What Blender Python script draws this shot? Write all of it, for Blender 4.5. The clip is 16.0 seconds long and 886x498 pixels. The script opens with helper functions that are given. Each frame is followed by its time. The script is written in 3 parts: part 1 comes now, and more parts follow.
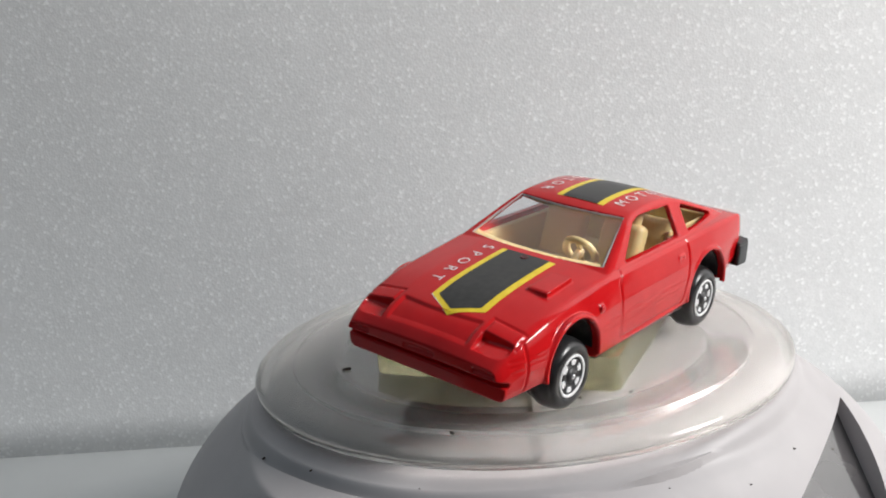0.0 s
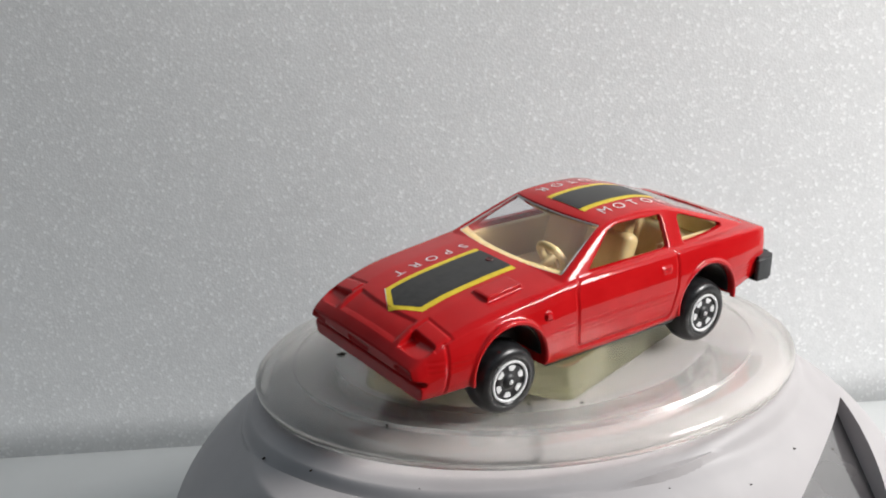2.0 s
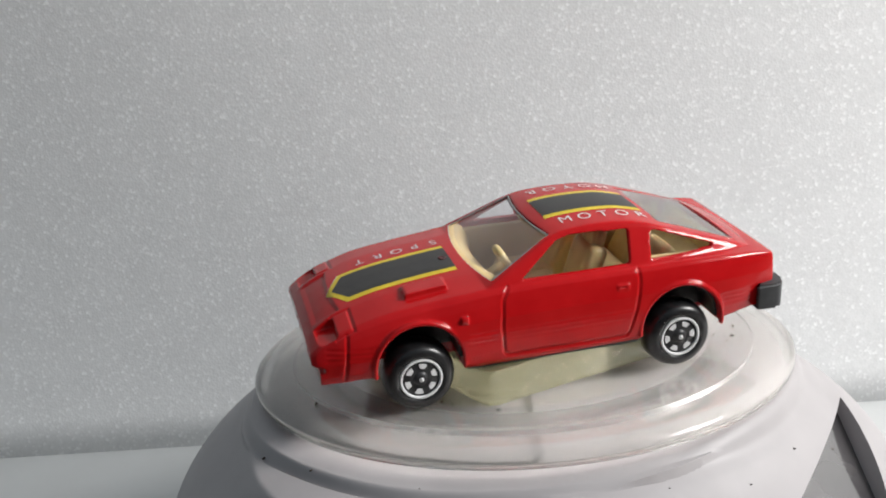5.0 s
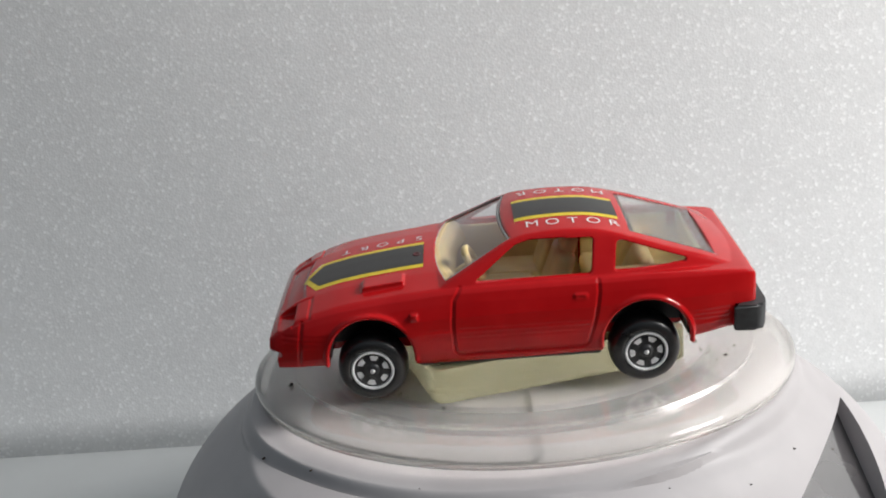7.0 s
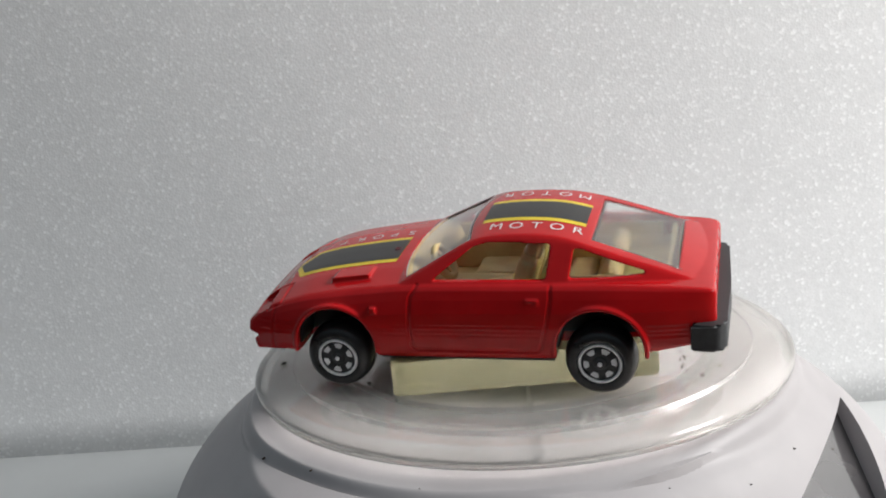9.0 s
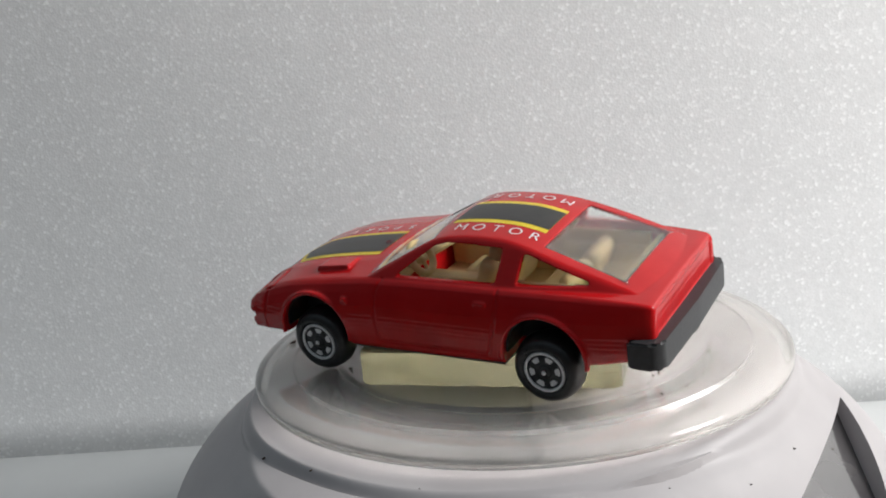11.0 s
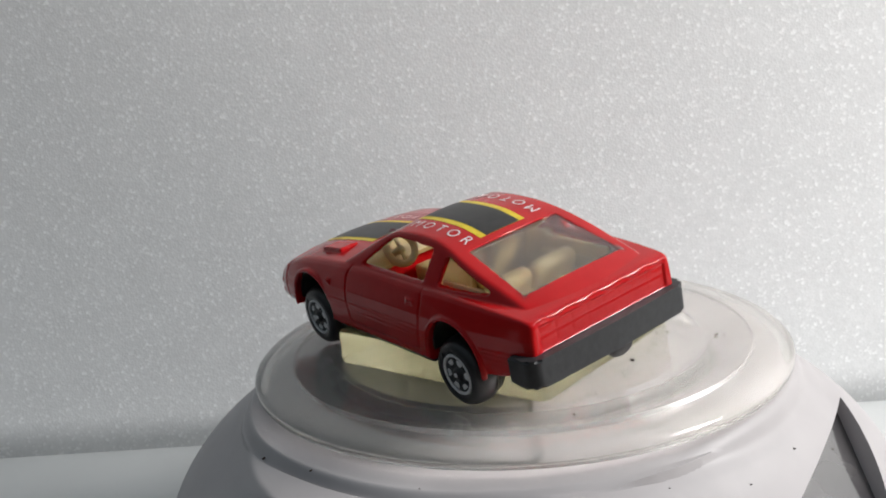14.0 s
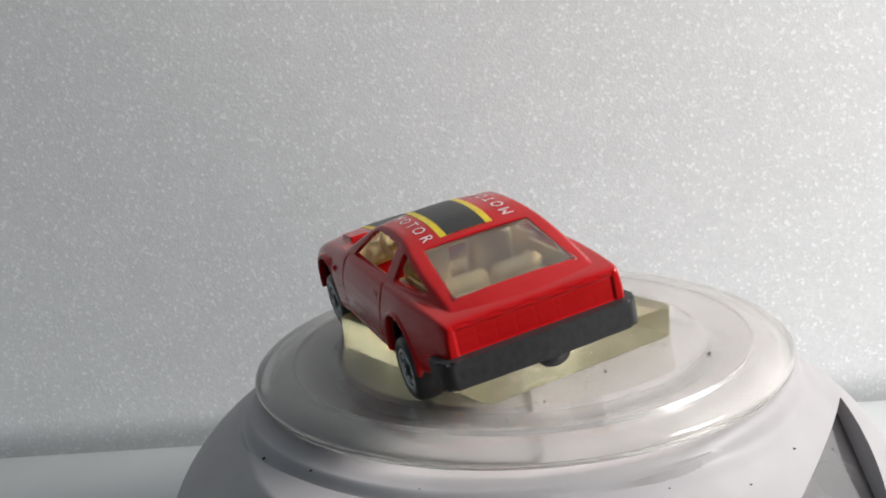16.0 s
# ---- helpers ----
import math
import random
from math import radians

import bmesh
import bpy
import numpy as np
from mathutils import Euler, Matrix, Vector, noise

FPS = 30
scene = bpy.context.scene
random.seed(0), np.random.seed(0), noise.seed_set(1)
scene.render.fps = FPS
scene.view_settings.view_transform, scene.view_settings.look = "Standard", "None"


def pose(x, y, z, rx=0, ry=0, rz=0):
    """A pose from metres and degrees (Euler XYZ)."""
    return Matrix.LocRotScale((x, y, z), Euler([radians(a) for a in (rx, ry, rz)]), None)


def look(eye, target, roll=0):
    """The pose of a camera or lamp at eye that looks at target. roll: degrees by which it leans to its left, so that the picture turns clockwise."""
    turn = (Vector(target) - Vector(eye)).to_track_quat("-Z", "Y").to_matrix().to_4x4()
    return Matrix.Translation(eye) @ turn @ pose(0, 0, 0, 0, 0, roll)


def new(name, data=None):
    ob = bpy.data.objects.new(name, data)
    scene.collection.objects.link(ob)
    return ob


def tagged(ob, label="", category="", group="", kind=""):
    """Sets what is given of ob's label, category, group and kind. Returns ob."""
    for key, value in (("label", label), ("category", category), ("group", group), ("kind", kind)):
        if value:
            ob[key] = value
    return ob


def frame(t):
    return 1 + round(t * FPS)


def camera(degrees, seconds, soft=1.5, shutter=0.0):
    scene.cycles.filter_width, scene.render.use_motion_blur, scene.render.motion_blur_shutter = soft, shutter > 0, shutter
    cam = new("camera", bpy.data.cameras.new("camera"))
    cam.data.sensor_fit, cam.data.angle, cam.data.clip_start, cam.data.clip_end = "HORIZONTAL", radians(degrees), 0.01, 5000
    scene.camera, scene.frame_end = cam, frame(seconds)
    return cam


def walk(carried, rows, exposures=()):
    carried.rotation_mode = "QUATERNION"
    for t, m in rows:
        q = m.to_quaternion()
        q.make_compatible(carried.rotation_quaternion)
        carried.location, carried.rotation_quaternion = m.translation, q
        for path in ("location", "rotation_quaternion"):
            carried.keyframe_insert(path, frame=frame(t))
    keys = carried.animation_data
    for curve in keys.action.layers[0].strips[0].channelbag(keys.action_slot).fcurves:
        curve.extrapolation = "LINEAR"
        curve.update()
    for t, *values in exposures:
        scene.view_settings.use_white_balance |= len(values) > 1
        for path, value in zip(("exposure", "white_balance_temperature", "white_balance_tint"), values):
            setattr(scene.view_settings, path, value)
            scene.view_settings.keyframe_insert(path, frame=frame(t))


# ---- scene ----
from mathutils.bvhtree import BVHTree

MM = 0.001

# ---- camera: a still camera close in front of the turntable ----
cam = camera(45.78, 16.0, soft=1.9)
EYE = Matrix.Translation((0.0, -0.17079, 0.05957)) @ Matrix.Rotation(0.068103, 4, "Z") @ Matrix.Rotation(math.pi / 2 - 0.247514, 4, "X") @ Matrix.Rotation(-0.086497, 4, "Z")
walk(cam, [(0.0, EYE), (16.0, EYE)])

# ---- light: a soft lamp to the front right, dim room light all round ----
world = bpy.data.worlds.new("room_light")
scene.world = world
world.use_nodes = True
wn = world.node_tree.nodes
wl = world.node_tree.links
wn["Background"].inputs["Color"].default_value = (0.74, 0.89, 1.0, 1)
# the ceiling of the room is lighter than what stands round the table
around = wn.new("ShaderNodeTexCoord")
height = wn.new("ShaderNodeSeparateXYZ")
level = wn.new("ShaderNodeMapRange")
level.interpolation_type = "SMOOTHSTEP"
for key, value in (("From Min", -0.1), ("From Max", 1.0), ("To Min", 0.045), ("To Max", 0.30)):
    level.inputs[key].default_value = value
wl.new(around.outputs["Generated"], height.inputs["Vector"])
wl.new(height.outputs["Z"], level.inputs["Value"])
wl.new(level.outputs["Result"], wn["Background"].inputs["Strength"])

lamp_data = bpy.data.lights.new("desk_lamp_light", "AREA")
lamp_data.shape, lamp_data.size, lamp_data.energy = "DISK", 0.18, 3.03
lamp_data.color = (1.0, 0.982, 0.965)
lamp = new("desk_lamp_light", lamp_data)
lamp.matrix_world = look((0.41, -0.11, 0.275), (0.02, 0.04, 0.02))
scene.view_settings.exposure = 0.0


# ---- materials ----
def mat(name, color, rough=0.5, metal=0.0, **more):
    m = bpy.data.materials.new(name)
    m.use_nodes = True
    b = m.node_tree.nodes["Principled BSDF"]
    b.inputs["Base Color"].default_value = (*color, 1)
    b.inputs["Roughness"].default_value = rough
    b.inputs["Metallic"].default_value = metal
    for key, value in more.items():
        b.inputs[key.replace("_", " ")].default_value = value
    return m


def node(m, kind, **sets):
    n = m.node_tree.nodes.new(kind)
    for key, value in sets.items():
        n.inputs[key.replace("_", " ")].default_value = value
    return n


def vary(m, low, high, scale, detail=4.0, rough=None, bump=0.0, bump_scale=None, span=(0.35, 0.65)):
    """Colour between low and high by noise in object space, with roughness and fine relief."""
    nt = m.node_tree
    b = nt.nodes["Principled BSDF"]
    tc = nt.nodes.new("ShaderNodeTexCoord")
    nz = node(m, "ShaderNodeTexNoise", Scale=scale, Detail=detail)
    nt.links.new(tc.outputs["Object"], nz.inputs["Vector"])
    ramp = nt.nodes.new("ShaderNodeValToRGB")
    ramp.color_ramp.elements[0].position, ramp.color_ramp.elements[1].position = span
    ramp.color_ramp.elements[0].color, ramp.color_ramp.elements[1].color = (*low, 1), (*high, 1)
    nt.links.new(nz.outputs["Fac"], ramp.inputs["Fac"])
    nt.links.new(ramp.outputs["Color"], b.inputs["Base Color"])
    if rough:
        mr = node(m, "ShaderNodeMapRange", To_Min=rough[0], To_Max=rough[1])
        nt.links.new(nz.outputs["Fac"], mr.inputs["Value"])
        nt.links.new(mr.outputs["Result"], b.inputs["Roughness"])
    if bump:
        nb = node(m, "ShaderNodeTexNoise", Scale=bump_scale or scale * 6, Detail=3.0)
        nt.links.new(tc.outputs["Object"], nb.inputs["Vector"])
        bp = node(m, "ShaderNodeBump", Strength=bump, Distance=0.0002)
        nt.links.new(nb.outputs["Fac"], bp.inputs["Height"])
        nt.links.new(bp.outputs["Normal"], b.inputs["Normal"])
    return m


RED = vary(mat("red_enamel", (0.49, 0.006, 0.008), 0.2, Coat_Weight=0.5, Coat_Roughness=0.05, Specular_IOR_Level=0.07),
           (0.46, 0.005, 0.007), (0.52, 0.008, 0.010), 180, rough=(0.16, 0.28), bump=0.05, bump_scale=700)
BLACK_DECAL = vary(mat("black_print", (0.02, 0.02, 0.02), 0.35), (0.014, 0.014, 0.014), (0.032, 0.031, 0.03), 900, rough=(0.3, 0.45))
YELLOW_DECAL = vary(mat("yellow_print", (0.75, 0.55, 0.02), 0.35), (0.70, 0.50, 0.015), (0.80, 0.60, 0.03), 900)
WHITE_DECAL = vary(mat("white_print", (0.8, 0.76, 0.75), 0.4), (0.74, 0.66, 0.66), (0.85, 0.82, 0.8), 1500)
BLACK_PLASTIC = vary(mat("black_plastic", (0.018, 0.018, 0.019), 0.4), (0.012, 0.012, 0.013), (0.03, 0.03, 0.032), 500, rough=(0.3, 0.5), bump=0.1, bump_scale=1500)
TYRE = vary(mat("tyre_plastic", (0.012, 0.012, 0.013), 0.3), (0.009, 0.009, 0.010), (0.022, 0.022, 0.023), 600, rough=(0.22, 0.4))
BUMPER = vary(mat("dark_grey_plastic", (0.03, 0.032, 0.034), 0.5), (0.024, 0.025, 0.027), (0.036, 0.038, 0.040), 900, rough=(0.4, 0.6), bump=0.15, bump_scale=1500)
SILVER = vary(mat("silver_foil", (0.75, 0.75, 0.76), 0.3, 0.6), (0.62, 0.62, 0.63), (0.85, 0.85, 0.86), 1200, rough=(0.22, 0.45))
CREAM = vary(mat("cream_plastic", (0.72, 0.56, 0.29), 0.4, Subsurface_Weight=0.15, Subsurface_Radius=(0.0012, 0.0008, 0.0004), Subsurface_Scale=0.5),
             (0.70, 0.53, 0.25), (0.78, 0.62, 0.32), 300, rough=(0.35, 0.5))
GLASS = mat("clear_plastic", (0.88, 0.87, 0.89), 0.03, IOR=1.45, Transmission_Weight=0.985)
HAZY = vary(mat("hazy_clear_plastic", (0.92, 0.92, 0.9), 0.06, IOR=1.35, Transmission_Weight=0.95), (0.88, 0.88, 0.86), (0.95, 0.95, 0.93), 200, rough=(0.06, 0.18))
ACRYLIC = vary(mat("clear_acrylic", (0.83, 0.82, 0.81), 0.1, IOR=1.45, Transmission_Weight=0.87),
               (0.77, 0.755, 0.725), (0.84, 0.825, 0.80), 90, rough=(0.04, 0.2))
GEL = vary(mat("yellowed_clear_block", (0.85, 0.8, 0.55), 0.2, IOR=1.42, Transmission_Weight=0.88),
           (0.80, 0.75, 0.44), (0.90, 0.86, 0.58), 120, rough=(0.1, 0.28), bump=0.2, bump_scale=400)
WHITE_BASE = vary(mat("white_base_plastic", (0.70, 0.67, 0.67), 0.35), (0.41, 0.388, 0.393), (0.47, 0.446, 0.450), 60, rough=(0.42, 0.58), bump=0.04, bump_scale=900)
SOLAR = vary(mat("dark_solar_cell", (0.05, 0.045, 0.05), 0.15, Coat_Weight=1.0), (0.035, 0.032, 0.036), (0.09, 0.085, 0.085), 60, rough=(0.1, 0.3))
DIRT = vary(mat("dark_crumbs", (0.03, 0.02, 0.012), 0.8), (0.015, 0.012, 0.01), (0.08, 0.045, 0.02), 900)
TABLE = vary(mat("white_table_sheet", (0.8, 0.8, 0.8), 0.5), (0.60, 0.61, 0.605), (0.66, 0.67, 0.665), 25, rough=(0.45, 0.6), bump=0.03, bump_scale=500)


UNSEEN_SLAB = vary(mat("dark_unseen_slab", (0.10, 0.07, 0.05), 0.5), (0.08, 0.055, 0.04), (0.14, 0.10, 0.07), 20, rough=(0.4, 0.6))

EDGE = vary(mat("pale_plastic_edge", (0.55, 0.55, 0.55), 0.25, Transmission_Weight=0.4), (0.45, 0.45, 0.46), (0.62, 0.61, 0.60), 400, rough=(0.2, 0.4))
RIM_FOIL = vary(mat("bright_rim_foil", (0.78, 0.78, 0.78), 0.45), (0.66, 0.66, 0.67), (0.82, 0.82, 0.82), 1200, rough=(0.35, 0.55))


def foam():
    """White beaded foam sheet: small cells, each with its own tone and facet, some with a glint painted into the
    colour.
    """
    m = mat("white_foam_sheet", (0.7, 0.7, 0.7), 0.5)
    nt = m.node_tree
    b = nt.nodes["Principled BSDF"]
    tc = nt.nodes.new("ShaderNodeTexCoord")
    cell = node(m, "ShaderNodeTexVoronoi", Scale=1500.0)
    big = node(m, "ShaderNodeTexNoise", Scale=90.0, Detail=6.0, Roughness=0.7)
    fine = node(m, "ShaderNodeTexNoise", Scale=700.0, Detail=3.0)
    for n in (cell, big, fine):
        nt.links.new(tc.outputs["Object"], n.inputs["Vector"])
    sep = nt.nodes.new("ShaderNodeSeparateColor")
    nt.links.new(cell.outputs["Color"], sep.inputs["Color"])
    # sparkle of the beads, painted as a lighter base colour in a few cells
    painted_glint = node(m, "ShaderNodeMapRange", From_Min=0.84, From_Max=1.0, To_Min=0.0, To_Max=0.17)
    nt.links.new(sep.outputs["Red"], painted_glint.inputs["Value"])
    tone = node(m, "ShaderNodeMapRange", From_Min=0.3, From_Max=0.7, To_Min=0.79, To_Max=0.85)
    nt.links.new(big.outputs["Fac"], tone.inputs["Value"])
    grain = node(m, "ShaderNodeMapRange", From_Min=0.3, From_Max=0.7, To_Min=-0.03, To_Max=0.03)
    nt.links.new(fine.outputs["Fac"], grain.inputs["Value"])
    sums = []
    for x, y in ((tone, grain), (None, painted_glint)):
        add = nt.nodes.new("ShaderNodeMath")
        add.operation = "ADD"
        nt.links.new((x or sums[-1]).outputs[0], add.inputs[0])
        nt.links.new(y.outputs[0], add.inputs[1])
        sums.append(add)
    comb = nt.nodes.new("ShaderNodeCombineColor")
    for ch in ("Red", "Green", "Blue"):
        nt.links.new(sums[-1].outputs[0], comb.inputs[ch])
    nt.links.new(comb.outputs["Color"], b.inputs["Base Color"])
    bp = node(m, "ShaderNodeBump", Strength=0.12, Distance=0.0003)
    nt.links.new(cell.outputs["Distance"], bp.inputs["Height"])
    nt.links.new(bp.outputs["Normal"], b.inputs["Normal"])
    return m


FOAM = foam()


# ---- mesh helpers (all shapes are drawn in millimetres and stored in metres) ----
def mesh_of(bm, name, material, smooth=True):
    bm.normal_update()
    me = bpy.data.meshes.new(name)
    bm.transform(Matrix.Scale(MM, 4))
    bm.to_mesh(me)
    bm.free()
    me.materials.append(material)
    if smooth:
        me.polygons.foreach_set("use_smooth", [True] * len(me.polygons))
    return me


def part(name, bm, material, parent=None, label="", smooth=True):
    ob = new(name, mesh_of(bm, name, material, smooth))
    if parent:
        ob.parent = parent
    if label:
        ob["label"] = label
    return ob


def box(x0, x1, y0, y1, z0, z1, bevel=0.0, bm=None, m=None):
    out = bm or bmesh.new()
    tmp = bmesh.new()
    bmesh.ops.create_cube(tmp, size=1.0)
    bmesh.ops.transform(tmp, matrix=Matrix.Translation(((x0 + x1) / 2, (y0 + y1) / 2, (z0 + z1) / 2)) @ Matrix.Diagonal((x1 - x0, y1 - y0, z1 - z0, 1)), verts=tmp.verts)
    if bevel:
        bmesh.ops.bevel(tmp, geom=tmp.edges[:], offset=bevel, segments=3, affect="EDGES", profile=0.5)
    return merge(out, tmp, m)


def merge(bm, other, m=None):
    if m:
        bmesh.ops.transform(other, matrix=m, verts=other.verts)
    made = [bm.verts.new(v.co) for v in other.verts]
    other.verts.index_update()
    seen = set()
    for f in other.faces:
        key = frozenset(v.index for v in f.verts)
        if key not in seen:
            seen.add(key)
            bm.faces.new([made[v.index] for v in f.verts])
    other.free()
    return bm


def prism(points, a, b, axis="y", bm=None):
    """A solid with the outline points, from a to b along an axis. Outline in (x, z), (x, y) or (y, z)."""
    out = bm or bmesh.new()
    put = {"y": lambda p, h: (p[0], h, p[1]), "z": lambda p, h: (p[0], p[1], h), "x": lambda p, h: (h, p[0], p[1])}[axis]
    tmp = bmesh.new()
    lo = [tmp.verts.new(put(p, a)) for p in points]
    hi = [tmp.verts.new(put(p, b)) for p in points]
    n = len(points)
    tmp.faces.new(lo)
    tmp.faces.new(hi[::-1])
    for i in range(n):
        tmp.faces.new((lo[i], hi[i], hi[(i + 1) % n], lo[(i + 1) % n]))
    bmesh.ops.recalc_face_normals(tmp, faces=tmp.faces[:])
    return merge(out, tmp)


def rounded(points, r, steps=4):
    """The outline with its corners rounded."""
    out = []
    n = len(points)
    for i in range(n):
        p, a, b = (Vector((*points[j % n], 0)).to_2d() for j in (i, i - 1, i + 1))
        d = min(r, (a - p).length / 2.2, (b - p).length / 2.2)
        s, e = p + (a - p).normalized() * d, p + (b - p).normalized() * d
        for k in range(steps + 1):
            u = k / steps
            out.append(tuple(s * (1 - u) ** 2 + p * 2 * u * (1 - u) + e * u * u))
    return out


def lathe(profile, steps=96, bm=None, m=None, closed=False):
    """Turns (r, z) points round the z axis."""
    out = bm or bmesh.new()
    tmp = bmesh.new()
    rings = []
    for r, z in profile:
        if r < 1e-6:
            rings.append([tmp.verts.new((0, 0, z))])
        else:
            rings.append([tmp.verts.new((r * math.cos(2 * math.pi * k / steps), r * math.sin(2 * math.pi * k / steps), z)) for k in range(steps)])
    pairs = list(zip(rings, rings[1:])) + ([(rings[-1], rings[0])] if closed else [])
    for a, b in pairs:
        for k in range(steps):
            q = [a[k % len(a)], a[(k + 1) % len(a)], b[(k + 1) % len(b)], b[k % len(b)]]
            q = list(dict.fromkeys(q))
            if len(q) > 2:
                tmp.faces.new(q)
    bmesh.ops.recalc_face_normals(tmp, faces=tmp.faces[:])
    return merge(out, tmp, m)


def curve_through(xs, ys, x):
    """Smooth interpolation (Catmull-Rom slopes, limited) of the table xs, ys, xs rising."""
    xs, ys = np.asarray(xs, float), np.asarray(ys, float)
    d = np.diff(ys) / np.diff(xs)
    s = np.zeros(len(xs))
    s[1:-1] = np.where(d[:-1] * d[1:] > 0, 2 * d[:-1] * d[1:] / (d[:-1] + d[1:] + 1e-12), 0)
    s[0], s[-1] = d[0], d[-1]
    i = int(np.clip(np.searchsorted(xs, x) - 1, 0, len(xs) - 2))
    h = xs[i + 1] - xs[i]
    u = (np.clip(x, xs[0], xs[-1]) - xs[i]) / h
    return float((2 * u**3 - 3 * u**2 + 1) * ys[i] + (u**3 - 2 * u**2 + u) * h * s[i] + (3 * u**2 - 2 * u**3) * ys[i + 1] + (u**3 - u**2) * h * s[i + 1])


def loft(loops, bm=None):
    out = bm or bmesh.new()
    tmp = bmesh.new()
    rings = [[tmp.verts.new(p) for p in loop] for loop in loops]
    n = len(rings[0])
    for a, b in zip(rings, rings[1:]):
        for k in range(n):
            tmp.faces.new((a[k], a[(k + 1) % n], b[(k + 1) % n], b[k]))
    tmp.faces.new(rings[0][::-1])
    tmp.faces.new(rings[-1])
    bmesh.ops.recalc_face_normals(tmp, faces=tmp.faces[:])
    return merge(out, tmp)


def raw(bm, name):
    """A working object in millimetres."""
    me = bpy.data.meshes.new(name)
    bm.to_mesh(me)
    bm.free()
    return new(name, me)


def evaluated(ob):
    dg = bpy.context.evaluated_depsgraph_get()
    dg.update()
    return bpy.data.meshes.new_from_object(ob.evaluated_get(dg), depsgraph=dg)


def boolean(ob, cutter_bm, how):
    cutter = raw(cutter_bm, "cutter")
    mod = ob.modifiers.new("cut", "BOOLEAN")
    mod.operation, mod.solver, mod.object = how, "EXACT", cutter
    me = evaluated(ob)
    ob.modifiers.clear()
    ob.data = me
    bpy.data.objects.remove(cutter)
    return ob


def remeshed(ob, voxel, smooth):
    mod = ob.modifiers.new("fuse", "REMESH")
    mod.mode, mod.voxel_size, mod.use_smooth_shade = "VOXEL", voxel, True
    mod = ob.modifiers.new("soften", "SMOOTH")
    mod.factor, mod.iterations = 0.5, smooth
    me = evaluated(ob)
    ob.modifiers.clear()
    ob.data = me
    return ob


# ---- the place: table, foam sheet behind ----
def build_setting():
    bm = box(-260, 260, -76, 120, -57, -55, 0.4)
    table = part("ground", bm, TABLE)
    tagged(table, "plain white sheet on the table top", "table top", kind="structure")
    # added ground out of view, dark so that little light bounces onto the car
    top = part("floor", box(-700, 700, -700, 400, -85, -57.01, 1.0), UNSEEN_SLAB)
    tagged(top, "unseen dark slab added under the white sheet, keeps bounced light low", "table", kind="structure")
    bm = bmesh.new()
    bmesh.ops.create_grid(bm, x_segments=60, y_segments=40, size=1.0)
    for v in bm.verts:
        v.co = Vector((v.co.x * 420, 0, v.co.y * 200 + 145))
        v.co.y = 0.8 * noise.noise(Vector((v.co.x * 0.012, 0, v.co.z * 0.012)))
    back = bmesh.ops.extrude_face_region(bm, geom=bm.faces[:])
    for v in back["geom"]:
        if isinstance(v, bmesh.types.BMVert):
            v.co.y += 8
    bmesh.ops.recalc_face_normals(bm, faces=bm.faces[:])
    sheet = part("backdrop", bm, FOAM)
    sheet.matrix_world = pose(0, 0.0870, 0, 0, 0, 1.0)
    tagged(sheet, "white beaded foam sheet standing behind the turntable", "backdrop", kind="structure")


build_setting()


# ---- turntable ----
DOME_R = [43.0, 44.6, 45.4, 46.3, 48.2, 50.2, 54.0, 57.0, 60.0, 62.5, 65.0, 68.0, 70.0]
DOME_Z = [-3.2, -3.5, -4.3, -6.2, -8.0, -10.0, -13.0, -16.0, -20.0, -25.0, -30.5, -40.0, -55.0]


def smoothstep(a, b, x):
    u = min(1.0, max(0.0, (x - a) / (b - a)))
    return u * u * (3 - 2 * u)


def base_height(r, az):
    """Top of the base shell: a raised ring round the disc, a soft groove, then a flat shelf in front that falls off as a dome."""
    deg = math.degrees(az) % 360
    dome = curve_through(DOME_R, DOME_Z, r)
    shelf = min(curve_through(DOME_R, DOME_Z, r - 8.0 * smoothstep(190, 242, deg)), -6.1 - 0.17 * (r - 49))
    k = smoothstep(182, 232, deg) * (1 - smoothstep(275, 318, deg))
    z = dome * (1 - k) + shelf * k
    groove = 49.0 - 1.8 * (1 - smoothstep(182, 215, deg)) * smoothstep(100, 182, deg) - 2.0 * smoothstep(250, 292, deg)
    groove -= 2.4 * smoothstep(290, 318, deg) if deg > 100 else 4.4
    if r >= groove:
        return z
    ring = -4.2 - 0.7 * smoothstep(44.0, groove - 1.2, r) - 2.1 * (1 - smoothstep(272, 292, deg)) * smoothstep(groove - 1.9, groove, r)
    return max(ring, z) if deg > 272 or deg < 100 else ring


